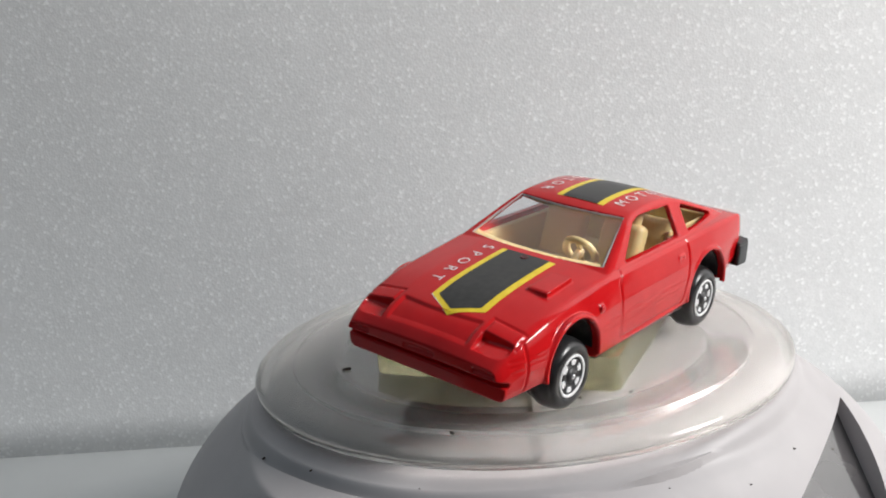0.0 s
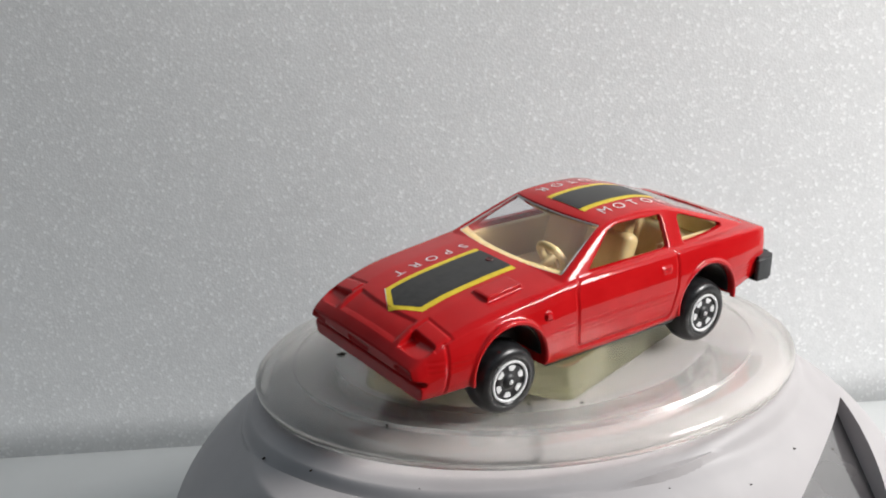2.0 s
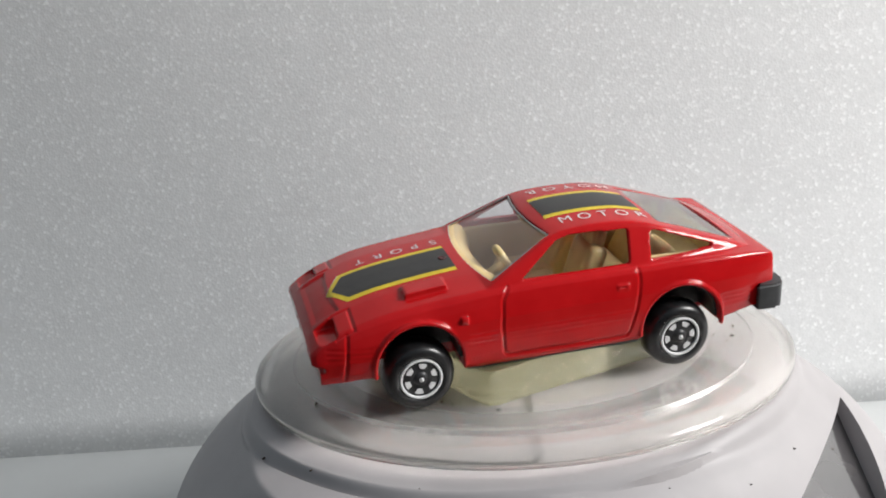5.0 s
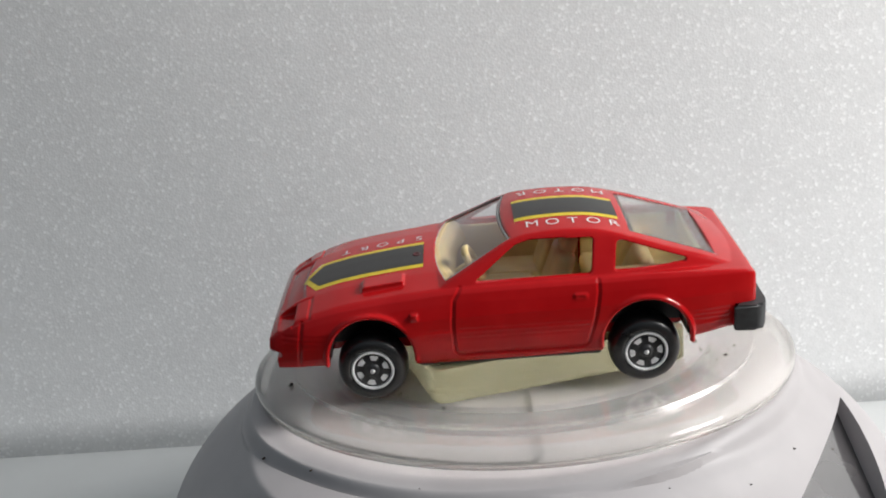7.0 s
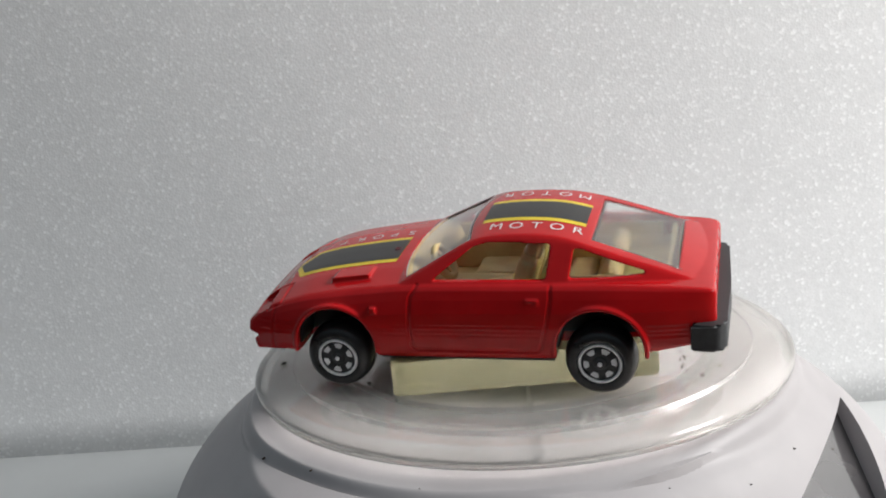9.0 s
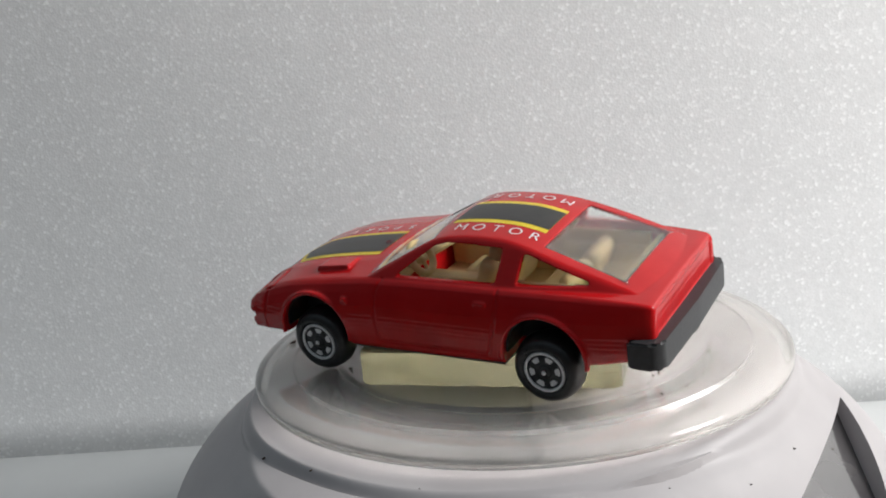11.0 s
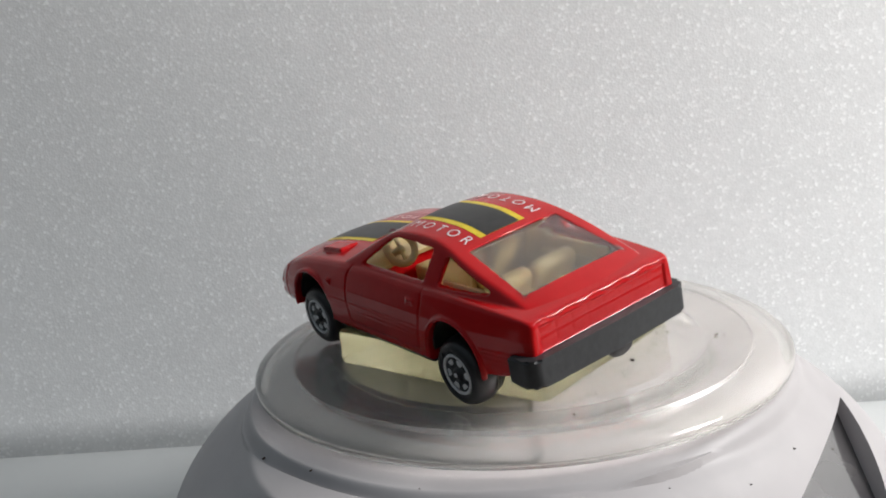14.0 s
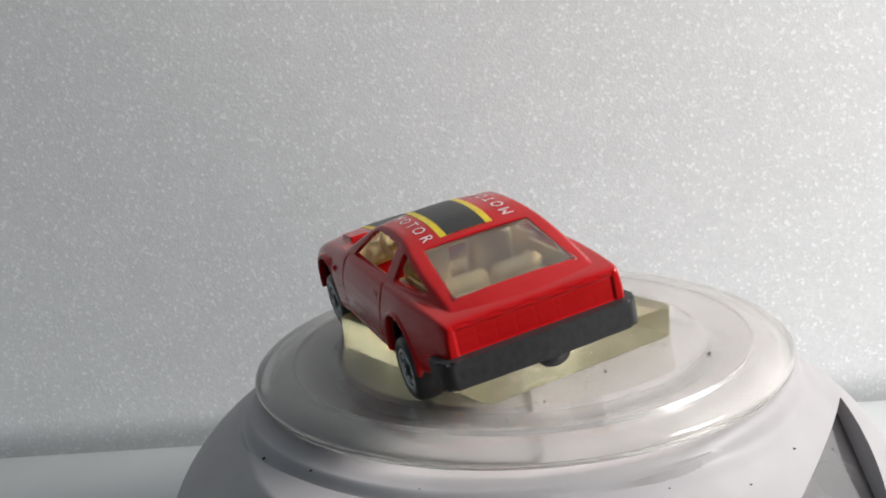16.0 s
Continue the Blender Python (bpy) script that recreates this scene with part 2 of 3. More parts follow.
def build_base():
    empty = new("turntable")
    tagged(empty, "round white plastic turntable base with dark solar panel", "turntable")
    rs = [0, 20, 36] + [40 + 0.25 * k for k in range(20)] + [45 + 0.15 * k for k in range(41)] + [51.25 + 0.25 * k for k in range(20)] + [56.5 + 0.5 * k for k in range(28)]
    bm = bmesh.new()
    n = 240
    rings = []
    for r in rs:
        if r == 0:
            rings.append([bm.verts.new((0, 0, -4.2))])
            continue
        rings.append([bm.verts.new((r * math.cos(2 * math.pi * k / n), r * math.sin(2 * math.pi * k / n), base_height(r, 2 * math.pi * k / n))) for k in range(n)])
    rings.append([bm.verts.new((v.co.x, v.co.y, -55)) for v in rings[-1]])
    rings.append([bm.verts.new((0, 0, -55))])
    for a, b in zip(rings, rings[1:]):
        for k in range(n):
            q = list(dict.fromkeys([a[k % len(a)], a[(k + 1) % len(a)], b[(k + 1) % len(b)], b[k % len(b)]]))
            if len(q) > 2 and len({tuple(v.co) for v in q}) > 2:
                bm.faces.new(q)
    bmesh.ops.remove_doubles(bm, verts=bm.verts[:], dist=0.001)
    bmesh.ops.recalc_face_normals(bm, faces=bm.faces[:])
    shell = raw(bm, "shell_work")
    # triangular recess for the solar cell, cut along the surface's slope
    a, b, c = Vector((52.2, -6.7, -11.4)), Vector((30.6, -49.0, -14.5)), Vector((52.5, -40.7, -23.4))
    nrm = (b - a).cross(c - a).normalized()
    if nrm.z < 0:
        nrm = -nrm
    cut = bmesh.new()
    lo = [cut.verts.new(p - nrm * 3.0) for p in (a, b, c)]
    hi = [cut.verts.new(p + nrm * 9.0) for p in (a, b, c)]
    cut.faces.new(lo)
    cut.faces.new(hi)
    for i in range(3):
        cut.faces.new((lo[i], lo[(i + 1) % 3], hi[(i + 1) % 3], hi[i]))
    bmesh.ops.recalc_face_normals(cut, faces=cut.faces[:])
    boolean(shell, cut, "DIFFERENCE")
    bm = bmesh.new()
    bm.from_mesh(shell.data)
    bpy.data.objects.remove(shell)
    ob = part("shell", bm, WHITE_BASE, empty)
    ob.data.set_sharp_from_angle(angle=radians(35))
    tri = bmesh.new()
    mid = (a + b + c) / 3
    lo = [tri.verts.new(p + (mid - p) * 0.01 - nrm * 2.95) for p in (a, b, c)]
    hi = [tri.verts.new(p + (mid - p) * 0.01 - nrm * 2.2) for p in (a, b, c)]
    tri.faces.new(lo)
    tri.faces.new(hi)
    for i in range(3):
        tri.faces.new((lo[i], lo[(i + 1) % 3], hi[(i + 1) % 3], hi[i]))
    bmesh.ops.recalc_face_normals(tri, faces=tri.faces[:])
    part("solar_panel", tri, SOLAR, empty, "dark glossy solar cell behind clear cover", smooth=False)
    return empty


def build_disc():
    """Clear acrylic plate, and round it a thicker moulded rim with a rounded, doubled edge."""
    disc = new("turntable_disc")
    tagged(disc, "clear acrylic turntable disc with thick rounded rim", "disc")
    plate = [(0, 0), (20, 0), (30.2, 0), (30.5, 0.07), (30.9, 0.07), (31.2, 0), (38.5, 0), (38.5, -2.0), (31.4, -2.0), (31.1, -2.08), (30.6, -2.0), (14.0, -2.0), (0, -2.0)]
    rim = [(38.53, 0.0), (39.2, -0.03), (41.5, -0.16), (43.2, -0.4), (44.3, -0.85), (44.9, -1.4), (45.0, -1.9), (44.8, -2.25), (44.9, -2.5), (44.75, -2.85), (44.2, -3.1),
           (43.2, -3.1), (42.8, -2.7), (41.8, -2.3), (40.4, -2.1), (38.53, -2.0)]
    for name, profile, closed in (("plate", plate, False), ("rim", rim, True)):
        ob = part(name, lathe(profile, 256, closed=closed), ACRYLIC, disc)
        ob.data.set_sharp_from_angle(angle=radians(40))
        ob.visible_shadow = False
    return disc


def build_block():
    a, b, c = Vector((13.9, -27.5)), Vector((28.2, 10.3)), Vector((-8.8, 24.3))
    d = a + c - b
    bm = prism(rounded([tuple(p) for p in (a, b, c, d)], 1.3), 0.02, 5.25, "z")
    bmesh.ops.bevel(bm, geom=[e for e in bm.edges if abs(e.verts[0].co.z - e.verts[1].co.z) < 0.01], offset=0.25, segments=2, affect="EDGES")
    ob = part("clear_block", bm, GEL)
    ob.data.set_sharp_from_angle(angle=radians(40))
    tagged(ob, "yellowed translucent square block lying on the disc", "block")
    return ob


base = build_base()
disc = build_disc()
block = build_block()


# ---- the toy car (x forward, y to its left, z up; origin between the axles) ----
STATIONS = [  # x, half width, underside, belt height, belt half width, top height
    (-36.15, 13.2, 2.6, 10.1, 12.7, 10.2), (-35.8, 13.55, 2.4, 10.5, 13.0, 10.65), (-34.6, 14.0, 2.2, 10.8, 13.25, 10.95), (-32, 14.5, 2.0, 11.05, 13.4, 11.2), (-28, 15.1, 1.4, 11.3, 13.6, 11.5),
    (-20, 15.75, 0.6, 11.6, 13.8, 11.8), (-14, 15.7, 0.2, 11.55, 13.85, 11.8), (0, 15.7, 0.0, 11.5, 13.85, 11.9), (9, 15.7, 0.0, 11.3, 13.6, 12.15),
    (13, 15.8, 0.1, 10.9, 13.4, 11.9), (20, 15.8, 0.5, 10.1, 13.2, 11.1), (24.6, 15.6, 0.7, 9.4, 13.1, 10.35), (28.4, 15.2, 0.6, 8.35, 12.95, 9.4),
    (31, 14.8, 0.4, 7.5, 12.8, 8.55), (33, 14.3, 0.25, 6.5, 12.6, 7.45), (34.4, 14.0, 0.2, 5.5, 12.6, 6.25), (35.3, 13.5, 0.3, 4.8, 12.3, 5.2)]
SIDE_X = [-36.5, -33.5, -31.0, -27.0, -23.0, -18.0, -13.0, 0.0, 8.0, 13.0]
SIDE_Y = [9.7, 10.35, 11.0, 11.9, 12.7, 13.25, 13.35, 13.4, 13.3, 13.1]


def section(x):
    """Half outline of the lower body: rounded sill, bulged flank leaning in to a crisp belt line, low deck."""
    cols = list(zip(*STATIONS))
    w, zb, zs, ws, zt = (curve_through(cols[0], c, x) for c in cols[1:])
    h = zs - zb
    lean = w - ws
    half = [(0, zb), (w - 1.9, zb), (w - 0.8, zb + 0.012 * h), (w - 0.4, zb + 0.07 * h), (w - 0.12, zb + 0.2 * h), (w, zb + 0.45 * h), (w - 0.12 * lean, zb + 0.66 * h), (w - 0.4 * lean, zb + 0.83 * h),
            (ws + 0.34 * lean, zs - 0.055 * h), (ws + 0.1 * lean, zs - 0.012 * h), (ws - 0.25, zs + (zt - zs) * 0.08), (ws * 0.62, zs + (zt - zs) * 0.72), (ws * 0.3, zs + (zt - zs) * 0.95), (0, zt)]
    return [(x, y, z) for y, z in half] + [(x, -y, z) for y, z in half[-2:0:-1]]


def soft_min(values, k):
    """The least of several heights, with the ridges between them rounded."""
    out = values[0]
    for v in values[1:]:
        h = max(0.0, k - abs(out - v)) / k
        out = min(out, v) - h * h * k * 0.25
    return out


def roof_height(x, y, inset=0.0):
    """Top of the glasshouse: windscreen, roof, side walls, hatch and tail lip."""
    a = abs(y)
    screen = 16.85 - 0.468 * (x + 1.9 * (a / 12) ** 2 - 0.1) - inset * 0.95
    roof = 18.15 - 0.0062 * a * a - 0.0105 * (x + 8.6) ** 2 - inset * 0.8
    hatch = 16.75 - 0.335 * (-18.0 - x) - 0.004 * a * a + 0.05 * max(0.0, -33.6 - x) ** 2 - inset * 0.8
    side = 11.8 + 1.6 * (curve_through(SIDE_X, SIDE_Y, x) - inset - a)
    tail = 10.7 + 2.6 * (x + 35.75)
    return soft_min([roof, screen, hatch, side, tail], 0.7)


def glasshouse(inset, floor, x0, x1, step):
    """A solid under the roof surface, down to a level inside the lower body."""
    nx, ny = int((x1 - x0) / step), int(28.4 / step)
    tops, lows = [], []
    for i in range(nx + 1):
        x = x0 + (x1 - x0) * i / nx
        reach = curve_through(SIDE_X, SIDE_Y, x) - inset + (0.7 if inset == 0 else 0.2)
        ys = [reach * (2 * j / ny - 1) for j in range(ny + 1)]
        tops.append([(x, y, max(floor + 0.3, roof_height(x, y, inset))) for y in ys])
        lows.append([(x, y, floor) for y in ys])
    bm = bmesh.new()
    a, b = [[[bm.verts.new(p) for p in row] for row in g] for g in (tops, lows)]
    for i in range(nx):
        for j in range(ny):
            bm.faces.new((a[i][j], a[i + 1][j], a[i + 1][j + 1], a[i][j + 1]))
            bm.faces.new((b[i][j], b[i][j + 1], b[i + 1][j + 1], b[i + 1][j]))
    ring = [(i, 0) for i in range(nx)] + [(nx, j) for j in range(ny)] + [(i, ny) for i in range(nx, 0, -1)] + [(0, j) for j in range(ny, 0, -1)]
    for p, q in zip(ring, ring[1:] + ring[:1]):
        bm.faces.new((a[p[0]][p[1]], b[p[0]][p[1]], b[q[0]][q[1]], a[q[0]][q[1]]))
    bmesh.ops.recalc_face_normals(bm, faces=bm.faces[:])
    return bm


def arch_cutter(x, bm):
    arc = [(x + 6.35 * math.cos(math.radians(k)), 1.9 + 6.35 * math.sin(math.radians(k))) for k in range(0, 181, 6)]
    for lo, hi in ((9.2, 19.2), (-19.2, -9.2)):
        prism([(x + 6.35, -6.0)] + arc + [(x - 6.35, -6.0)], lo, hi, "y", bm)


DOOR = [(6.6, 11.3), (7.6, 9.8), (8.0, 6.0), (7.8, 2.2), (7.2, 1.6), (-11.0, 1.5), (-11.6, 2.2), (-12.7, 6.2), (-13.3, 9.5), (-13.3, 11.3)]
GROOVES = [(DOOR, 0.22, 0.22), ([(29.9, 8.3), (30.9, 0.8)], 0.22, 0.22)]
for z in (4.2, 4.9, 5.6):
    for run in ((7.0, -12.0), (13.0, 8.0), (-26.8, -32.2), (27.0, 33.0)):
        GROOVES.append(([(run[0], z), (run[1], z)], 0.18, 0.045))


def press_grooves(me):
    """Presses the panel gaps and trim lines into both flanks."""
    n = len(me.vertices)
    co = np.empty(n * 3)
    me.vertices.foreach_get("co", co)
    co = co.reshape(-1, 3)
    # outline of the lamp lids, pressed into the hood
    top = (co[:, 0] > 27.5) & (co[:, 0] < 31.6) & (co[:, 2] > 6.6)
    q = np.abs(np.c_[co[top, 0] - 31.0, np.abs(co[top, 1]) - 10.65]) - np.array([2.1, 2.65])
    d = np.abs(np.maximum(q[:, 0], q[:, 1]))
    co[top, 2] -= 0.2 * np.clip(1 - (d / 0.3) ** 2, 0, 1)
    # shallow sunken panel between the lids, with a stepped rear edge
    hood = (co[:, 0] > 29.0) & (co[:, 2] > 4.6) & (np.abs(co[:, 1]) < 8.2)
    hx, hy = co[hood, 0], np.abs(co[hood, 1])
    sink = np.clip((hx - 30.5 + 0.012 * hy ** 2) / 0.35, 0, 1) * np.clip((7.1 - hy) / 0.3, 0, 1) * np.clip((34.1 - hx) / 0.8, 0, 1)
    co[hood, 2] -= 0.32 * sink
    # lamp outlines and the seam on the tail
    tail = (co[:, 0] < -35.3) & (co[:, 2] > 6.0) & (co[:, 2] < 10.6)
    y, z = co[tail, 1], co[tail, 2]
    d = np.abs((np.abs(y) / 2.95 + 0.5) % 1.0 - 0.5) * 2.95
    d = np.where((z > 6.6) & (z < 9.5) & (np.abs(y) < 12), d, 9.0)
    d = np.minimum(d, np.where(np.abs(y) < 12.0, np.minimum(np.abs(z - 8.2), np.abs(z - 9.55)), 9.0))
    seam = np.clip(1 - (np.abs(z - 10.05 - 0.12 * np.sin(y * 1.3)) / 0.3) ** 2, 0, 1) * (np.abs(y) < 12.3)
    co[tail, 0] += np.maximum(0.03 * np.clip(1 - (d / 0.25) ** 2, 0, 1), 0.18 * seam)
    flank = (np.abs(co[:, 1]) > 13.2) & (co[:, 2] < 11.6)
    pts = co[flank][:, (0, 2)]
    deep = np.zeros(len(pts))
    for path, width, depth in GROOVES:
        d = np.full(len(pts), 9.0)
        for p0, p1 in zip(path, path[1:]):
            p0, p1 = np.array(p0), np.array(p1)
            u = np.clip(((pts - p0) @ (p1 - p0)) / ((p1 - p0) @ (p1 - p0)), 0, 1)
            d = np.minimum(d, np.linalg.norm(pts - p0 - u[:, None] * (p1 - p0), axis=1))
        deep = np.maximum(deep, depth * np.clip(1 - (d / (width * 1.4)) ** 2, 0, 1))
    co[flank, 1] -= np.sign(co[flank, 1]) * deep
    me.vertices.foreach_set("co", co.ravel())
    me.update()


def build_body_mesh():
    xs = [STATIONS[0][0] + 0.35 * k for k in range(int((STATIONS[-1][0] - STATIONS[0][0]) / 0.35) + 1)] + [STATIONS[-1][0]]
    ob = raw(loft([section(x) for x in xs]), "body_work")
    boolean(ob, glasshouse(0.0, 8.6, -36.1, 13.0, 0.4), "UNION")
    for s in (1, -1):
        # hollow before each lamp lid, lamp recess in the nose
        boolean(ob, prism([(31.2, 6.7), (31.2, 9.5), (34.4, 8.0), (33.9, 6.0)], s * 10.5 - 2.5, s * 10.5 + 2.5, "y"), "DIFFERENCE")
        boolean(ob, box(34.85, 37, s * 11.0 - 1.8, s * 11.0 + 1.8, 3.65, 4.45), "DIFFERENCE")
    for lim in ((34.95, 37, -2.6, 2.6, 3.65, 4.5), (-37, -35.9, -12.1, 12.1, 6.0, 9.75), (-37.1, -34.0, -15.6, 15.6, 1.0, 5.9)):
        boolean(ob, box(*lim), "DIFFERENCE")
    boolean(ob, prism([(37, 3.5), (35.1, 3.45), (33.5, 3.1), (33.5, 2.45), (34.25, 2.3), (34.25, 0), (37, 0)], -16, 16, "y"), "DIFFERENCE")
    # hollow: cabin, then the openings
    boolean(ob, glasshouse(1.05, 10.9, -29.9, 9.2, 0.7), "DIFFERENCE")
    boolean(ob, box(-13.2, 9.3, -12.3, 12.3, 2.2, 11.25), "DIFFERENCE")
    boolean(ob, box(-29.9, -13.0, -10.6, 10.6, 2.2, 11.25), "DIFFERENCE")
    cut = bmesh.new()
    arch_cutter(20.1, cut)
    arch_cutter(-20.0, cut)
    boolean(ob, cut, "DIFFERENCE")
    # side windows
    cut = prism(rounded([(4.5, 11.75), (-12.5, 11.85), (-13.2, 16.4), (-4.0, 16.6), (-1.9, 16.15)], 0.6), -25, 25, "y")
    prism(rounded([(-15.9, 11.95), (-26.3, 12.1), (-26.5, 12.6), (-17.4, 15.7), (-16.5, 15.7)], 0.4), -25, 25, "y", cut)
    boolean(ob, cut, "DIFFERENCE")
    # windscreen and rear window: cut along their slopes
    def slope_cut(low, high, y_low, y_high, bend):
        bm = bmesh.new()
        (x0, z0), (x1, z1) = low, high
        n = Vector((z0 - z1, 0, x1 - x0)).normalized()
        if n.z < 0:
            n = -n
        pts = []
        for k in range(-6, 7):
            pts.append(Vector((x0 - bend * (k / 6) ** 2, y_low * k / 6, z0)))
        for k in range(6, -7, -1):
            pts.append(Vector((x1 - bend * 0.6 * (k / 6) ** 2, y_high * k / 6, z1)))
        lo, hi = [bm.verts.new(p - n * 2.2) for p in pts], [bm.verts.new(p + n * 4) for p in pts]
        bm.faces.new(lo)
        bm.faces.new(hi)
        for i in range(len(pts)):
            j = (i + 1) % len(pts)
            bm.faces.new((lo[i], lo[j], hi[j], hi[i]))
        bmesh.ops.recalc_face_normals(bm, faces=bm.faces[:])
        return bm
    boolean(ob, slope_cut((10.2, 12.05), (-0.15, 16.9), 12.15, 9.25, 1.7), "DIFFERENCE")
    boolean(ob, slope_cut((-31.0, 12.3), (-18.9, 16.4), 9.2, 8.35, 0.0), "DIFFERENCE")
    # raised pieces, fused with the casting
    bm = bmesh.new()
    bm.from_mesh(ob.data)
    prism([(21.0, 10.0), (21.0, 11.05), (20.6, 11.25), (14.8, 11.85), (14.8, 11.1)], 7.5, 10.9, "y", bm)
    for s in (1, -1):
        box(12.95, 13.95, s * 15.42 - 0.25, s * 15.42 + 0.25, 7.55, 8.4, bm=bm)
        for lim in ((-11.5, -9.8, 8.75, 8.98), (-11.5, -11.25, 8.75, 9.6), (-11.5, -9.8, 9.42, 9.65), (-10.05, -9.8, 8.75, 9.6)):
            box(lim[0], lim[1], s * 14.98 - 0.25, s * 14.98 + 0.25, lim[2], lim[3], bm=bm)
        for x in (20.1, -20.0):
            ring = []
            for k in range(33):
                a = math.radians(-8 + 196 * k / 32)
                ring.append([(x + (6.6 + 0.4 * math.cos(b)) * math.cos(a), s * (15.25 + 0.5 * math.sin(b)), 1.9 + (6.6 + 0.4 * math.cos(b)) * math.sin(a)) for b in (2 * math.pi * j / 10 for j in range(10))])
            loft(ring, bm)
    work = raw(bm, "cast_work")
    bpy.data.objects.remove(ob)
    remeshed(work, 0.17, 2)
    press_grooves(work.data)
    return work


def split_body(work, car):
    """The casting and, cut free along their gaps, the doors and the lamp lids."""
    def which(c):
        if abs(c.y) > 13.6 and c.z < 11.4 and -13.4 < c.x < 7.9 and c.z > 1.75:
            if c.x > -12.3 - max(0, min(1, (c.z - 2) / 6)) * 1.1:
                return "door_left" if c.y > 0 else "door_right"
        if 28.9 < c.x < 31.35 and 8.0 < abs(c.y) < 13.3 and c.z > 6.6:
            return "lid_left" if c.y > 0 else "lid_right"
        return "body"
    groups = {}
    me = work.data
    for f in me.polygons:
        groups.setdefault(which(f.center), []).append(f)
    co = [v.co.copy() for v in me.vertices]
    nrm = [v.normal.copy() for v in me.vertices]
    for key, faces in groups.items():
        used = {}
        polys = [[used.setdefault(i, len(used)) for i in f.vertices] for f in faces]
        ids = list(used)
        out = bpy.data.meshes.new(key)
        out.from_pydata([co[i] * MM for i in ids], [], polys)
        out.materials.append(RED)
        out.polygons.foreach_set("use_smooth", [True] * len(polys))
        out.normals_split_custom_set_from_vertices([nrm[i] for i in ids])
        name = {"body": "body", "door_left": "door", "door_right": "door", "lid_left": "headlight_cover", "lid_right": "headlight_cover"}[key]
        ob = new(name, out)
        ob.parent = car


def on_surface(tree, x, y, lift):
    hit = tree.ray_cast(Vector((x, y, 40)), Vector((0, 0, -1)))
    if hit[0] is None:
        return Vector((x, y, 12))
    return hit[0] + hit[1] * lift


def decal(tree, outline, lift, step=0.35):
    """A thin printed film over the casting: outline(x) gives the y range at x, for x from x0 to x1."""
    x0, x1, span = outline
    n = max(2, int(abs(x1 - x0) / step))
    bm = bmesh.new()
    rows = []
    for i in range(n + 1):
        x = x0 + (x1 - x0) * i / n
        a, b = span(x)
        rows.append([bm.verts.new(on_surface(tree, x, a + (b - a) * j / 24, lift)) for j in range(25)])
    for r, q in zip(rows, rows[1:]):
        for j in range(24):
            bm.faces.new((r[j], q[j], q[j + 1], r[j + 1]))
    bmesh.ops.recalc_face_normals(bm, faces=bm.faces[:])
    if sum(f.normal.z for f in bm.faces) < 0:
        bmesh.ops.reverse_faces(bm, faces=bm.faces[:])
    return bm


def lettering(tree, word, places, size, turn, lift=0.11):
    bm = bmesh.new()
    for ch, (x, y) in zip(word, places):
        cu = bpy.data.curves.new("glyph", "FONT")
        cu.body, cu.size, cu.align_x, cu.align_y, cu.resolution_u = ch, size, "CENTER", "CENTER", 6
        cu.offset = -0.012
        ob = new("glyph", cu)
        me = evaluated(ob)
        tmp = bmesh.new()
        tmp.from_mesh(me)
        bpy.data.objects.remove(ob)
        for _ in range(3):
            long = [e for e in tmp.edges if e.calc_length() > 0.4]
            if long:
                bmesh.ops.subdivide_edges(tmp, edges=long, cuts=1)
                bmesh.ops.triangulate(tmp, faces=tmp.faces[:])
        m = Matrix.Translation((x, y, 0)) @ Matrix.Rotation(math.radians(turn), 4, "Z")
        for v in tmp.verts:
            q = m @ v.co
            v.co = on_surface(tree, q.x, q.y, lift)
        merge(bm, tmp)
    return bm


def build_wheel(car, x, s):
    wheel = new("wheel")
    wheel.parent = car
    wheel.location = ((x + 0.1) * MM, s * 12.75 * MM, (-0.2 if s > 0 else 0.5) * MM)
    turn = Matrix.Rotation(-s * math.pi / 2, 4, "X") @ Matrix.Rotation(0.35 if x > 0 else 0.1, 4, "Z")
    prof = [(2.6, -2.8), (4.1, -2.75), (4.55, -2.5), (4.65, -1.9), (4.65, -1.3), (4.5, -1.2), (4.5, -1.05), (5.1, -0.9), (5.25, -0.5), (5.25, 0.6), (5.1, 1.5), (4.8, 2.2), (4.35, 2.6), (3.75, 2.72), (3.35, 2.66), (3.2, 2.3), (2.6, 2.2)]
    part("tyre", lathe(prof, 72, m=turn, closed=True), TYRE, wheel)
    rim = part("rim", lathe([(0, 2.30), (1.0, 2.32), (3.15, 2.42), (3.2, 2.2), (2.6, 2.0), (0, 2.0)], 60, m=turn), BLACK_PLASTIC, wheel)
    part("ring", lathe([(2.72, 2.4), (2.76, 2.62), (2.95, 2.68), (3.12, 2.64), (3.2, 2.4)], 60, m=turn, closed=True), RIM_FOIL, rim, "silver outer ring")
    for k in range(6):
        a = math.radians(60 * k)
        bm = prism(rounded([(1.62, -0.36), (2.26, -0.66), (2.38, -0.3), (2.4, 0), (2.38, 0.3), (2.26, 0.66), (1.62, 0.36)], 0.08, 2), 2.3, 2.48, "z")
        part("spoke_window", merge(bmesh.new(), bm, turn @ Matrix.Rotation(a, 4, "Z")), RIM_FOIL, rim, "silver trapezoid panel", smooth=False)
    part("hub_cap", lathe([(0, 2.8), (0.5, 2.78), (0.95, 2.6), (1.1, 2.3)], 32, m=turn), BLACK_PLASTIC, rim)
    part("axle_pin", lathe([(0, 3.0), (0.25, 2.97), (0.36, 2.85), (0.36, 2.6)], 20, m=turn), SILVER, rim, "steel axle end")
    return wheel


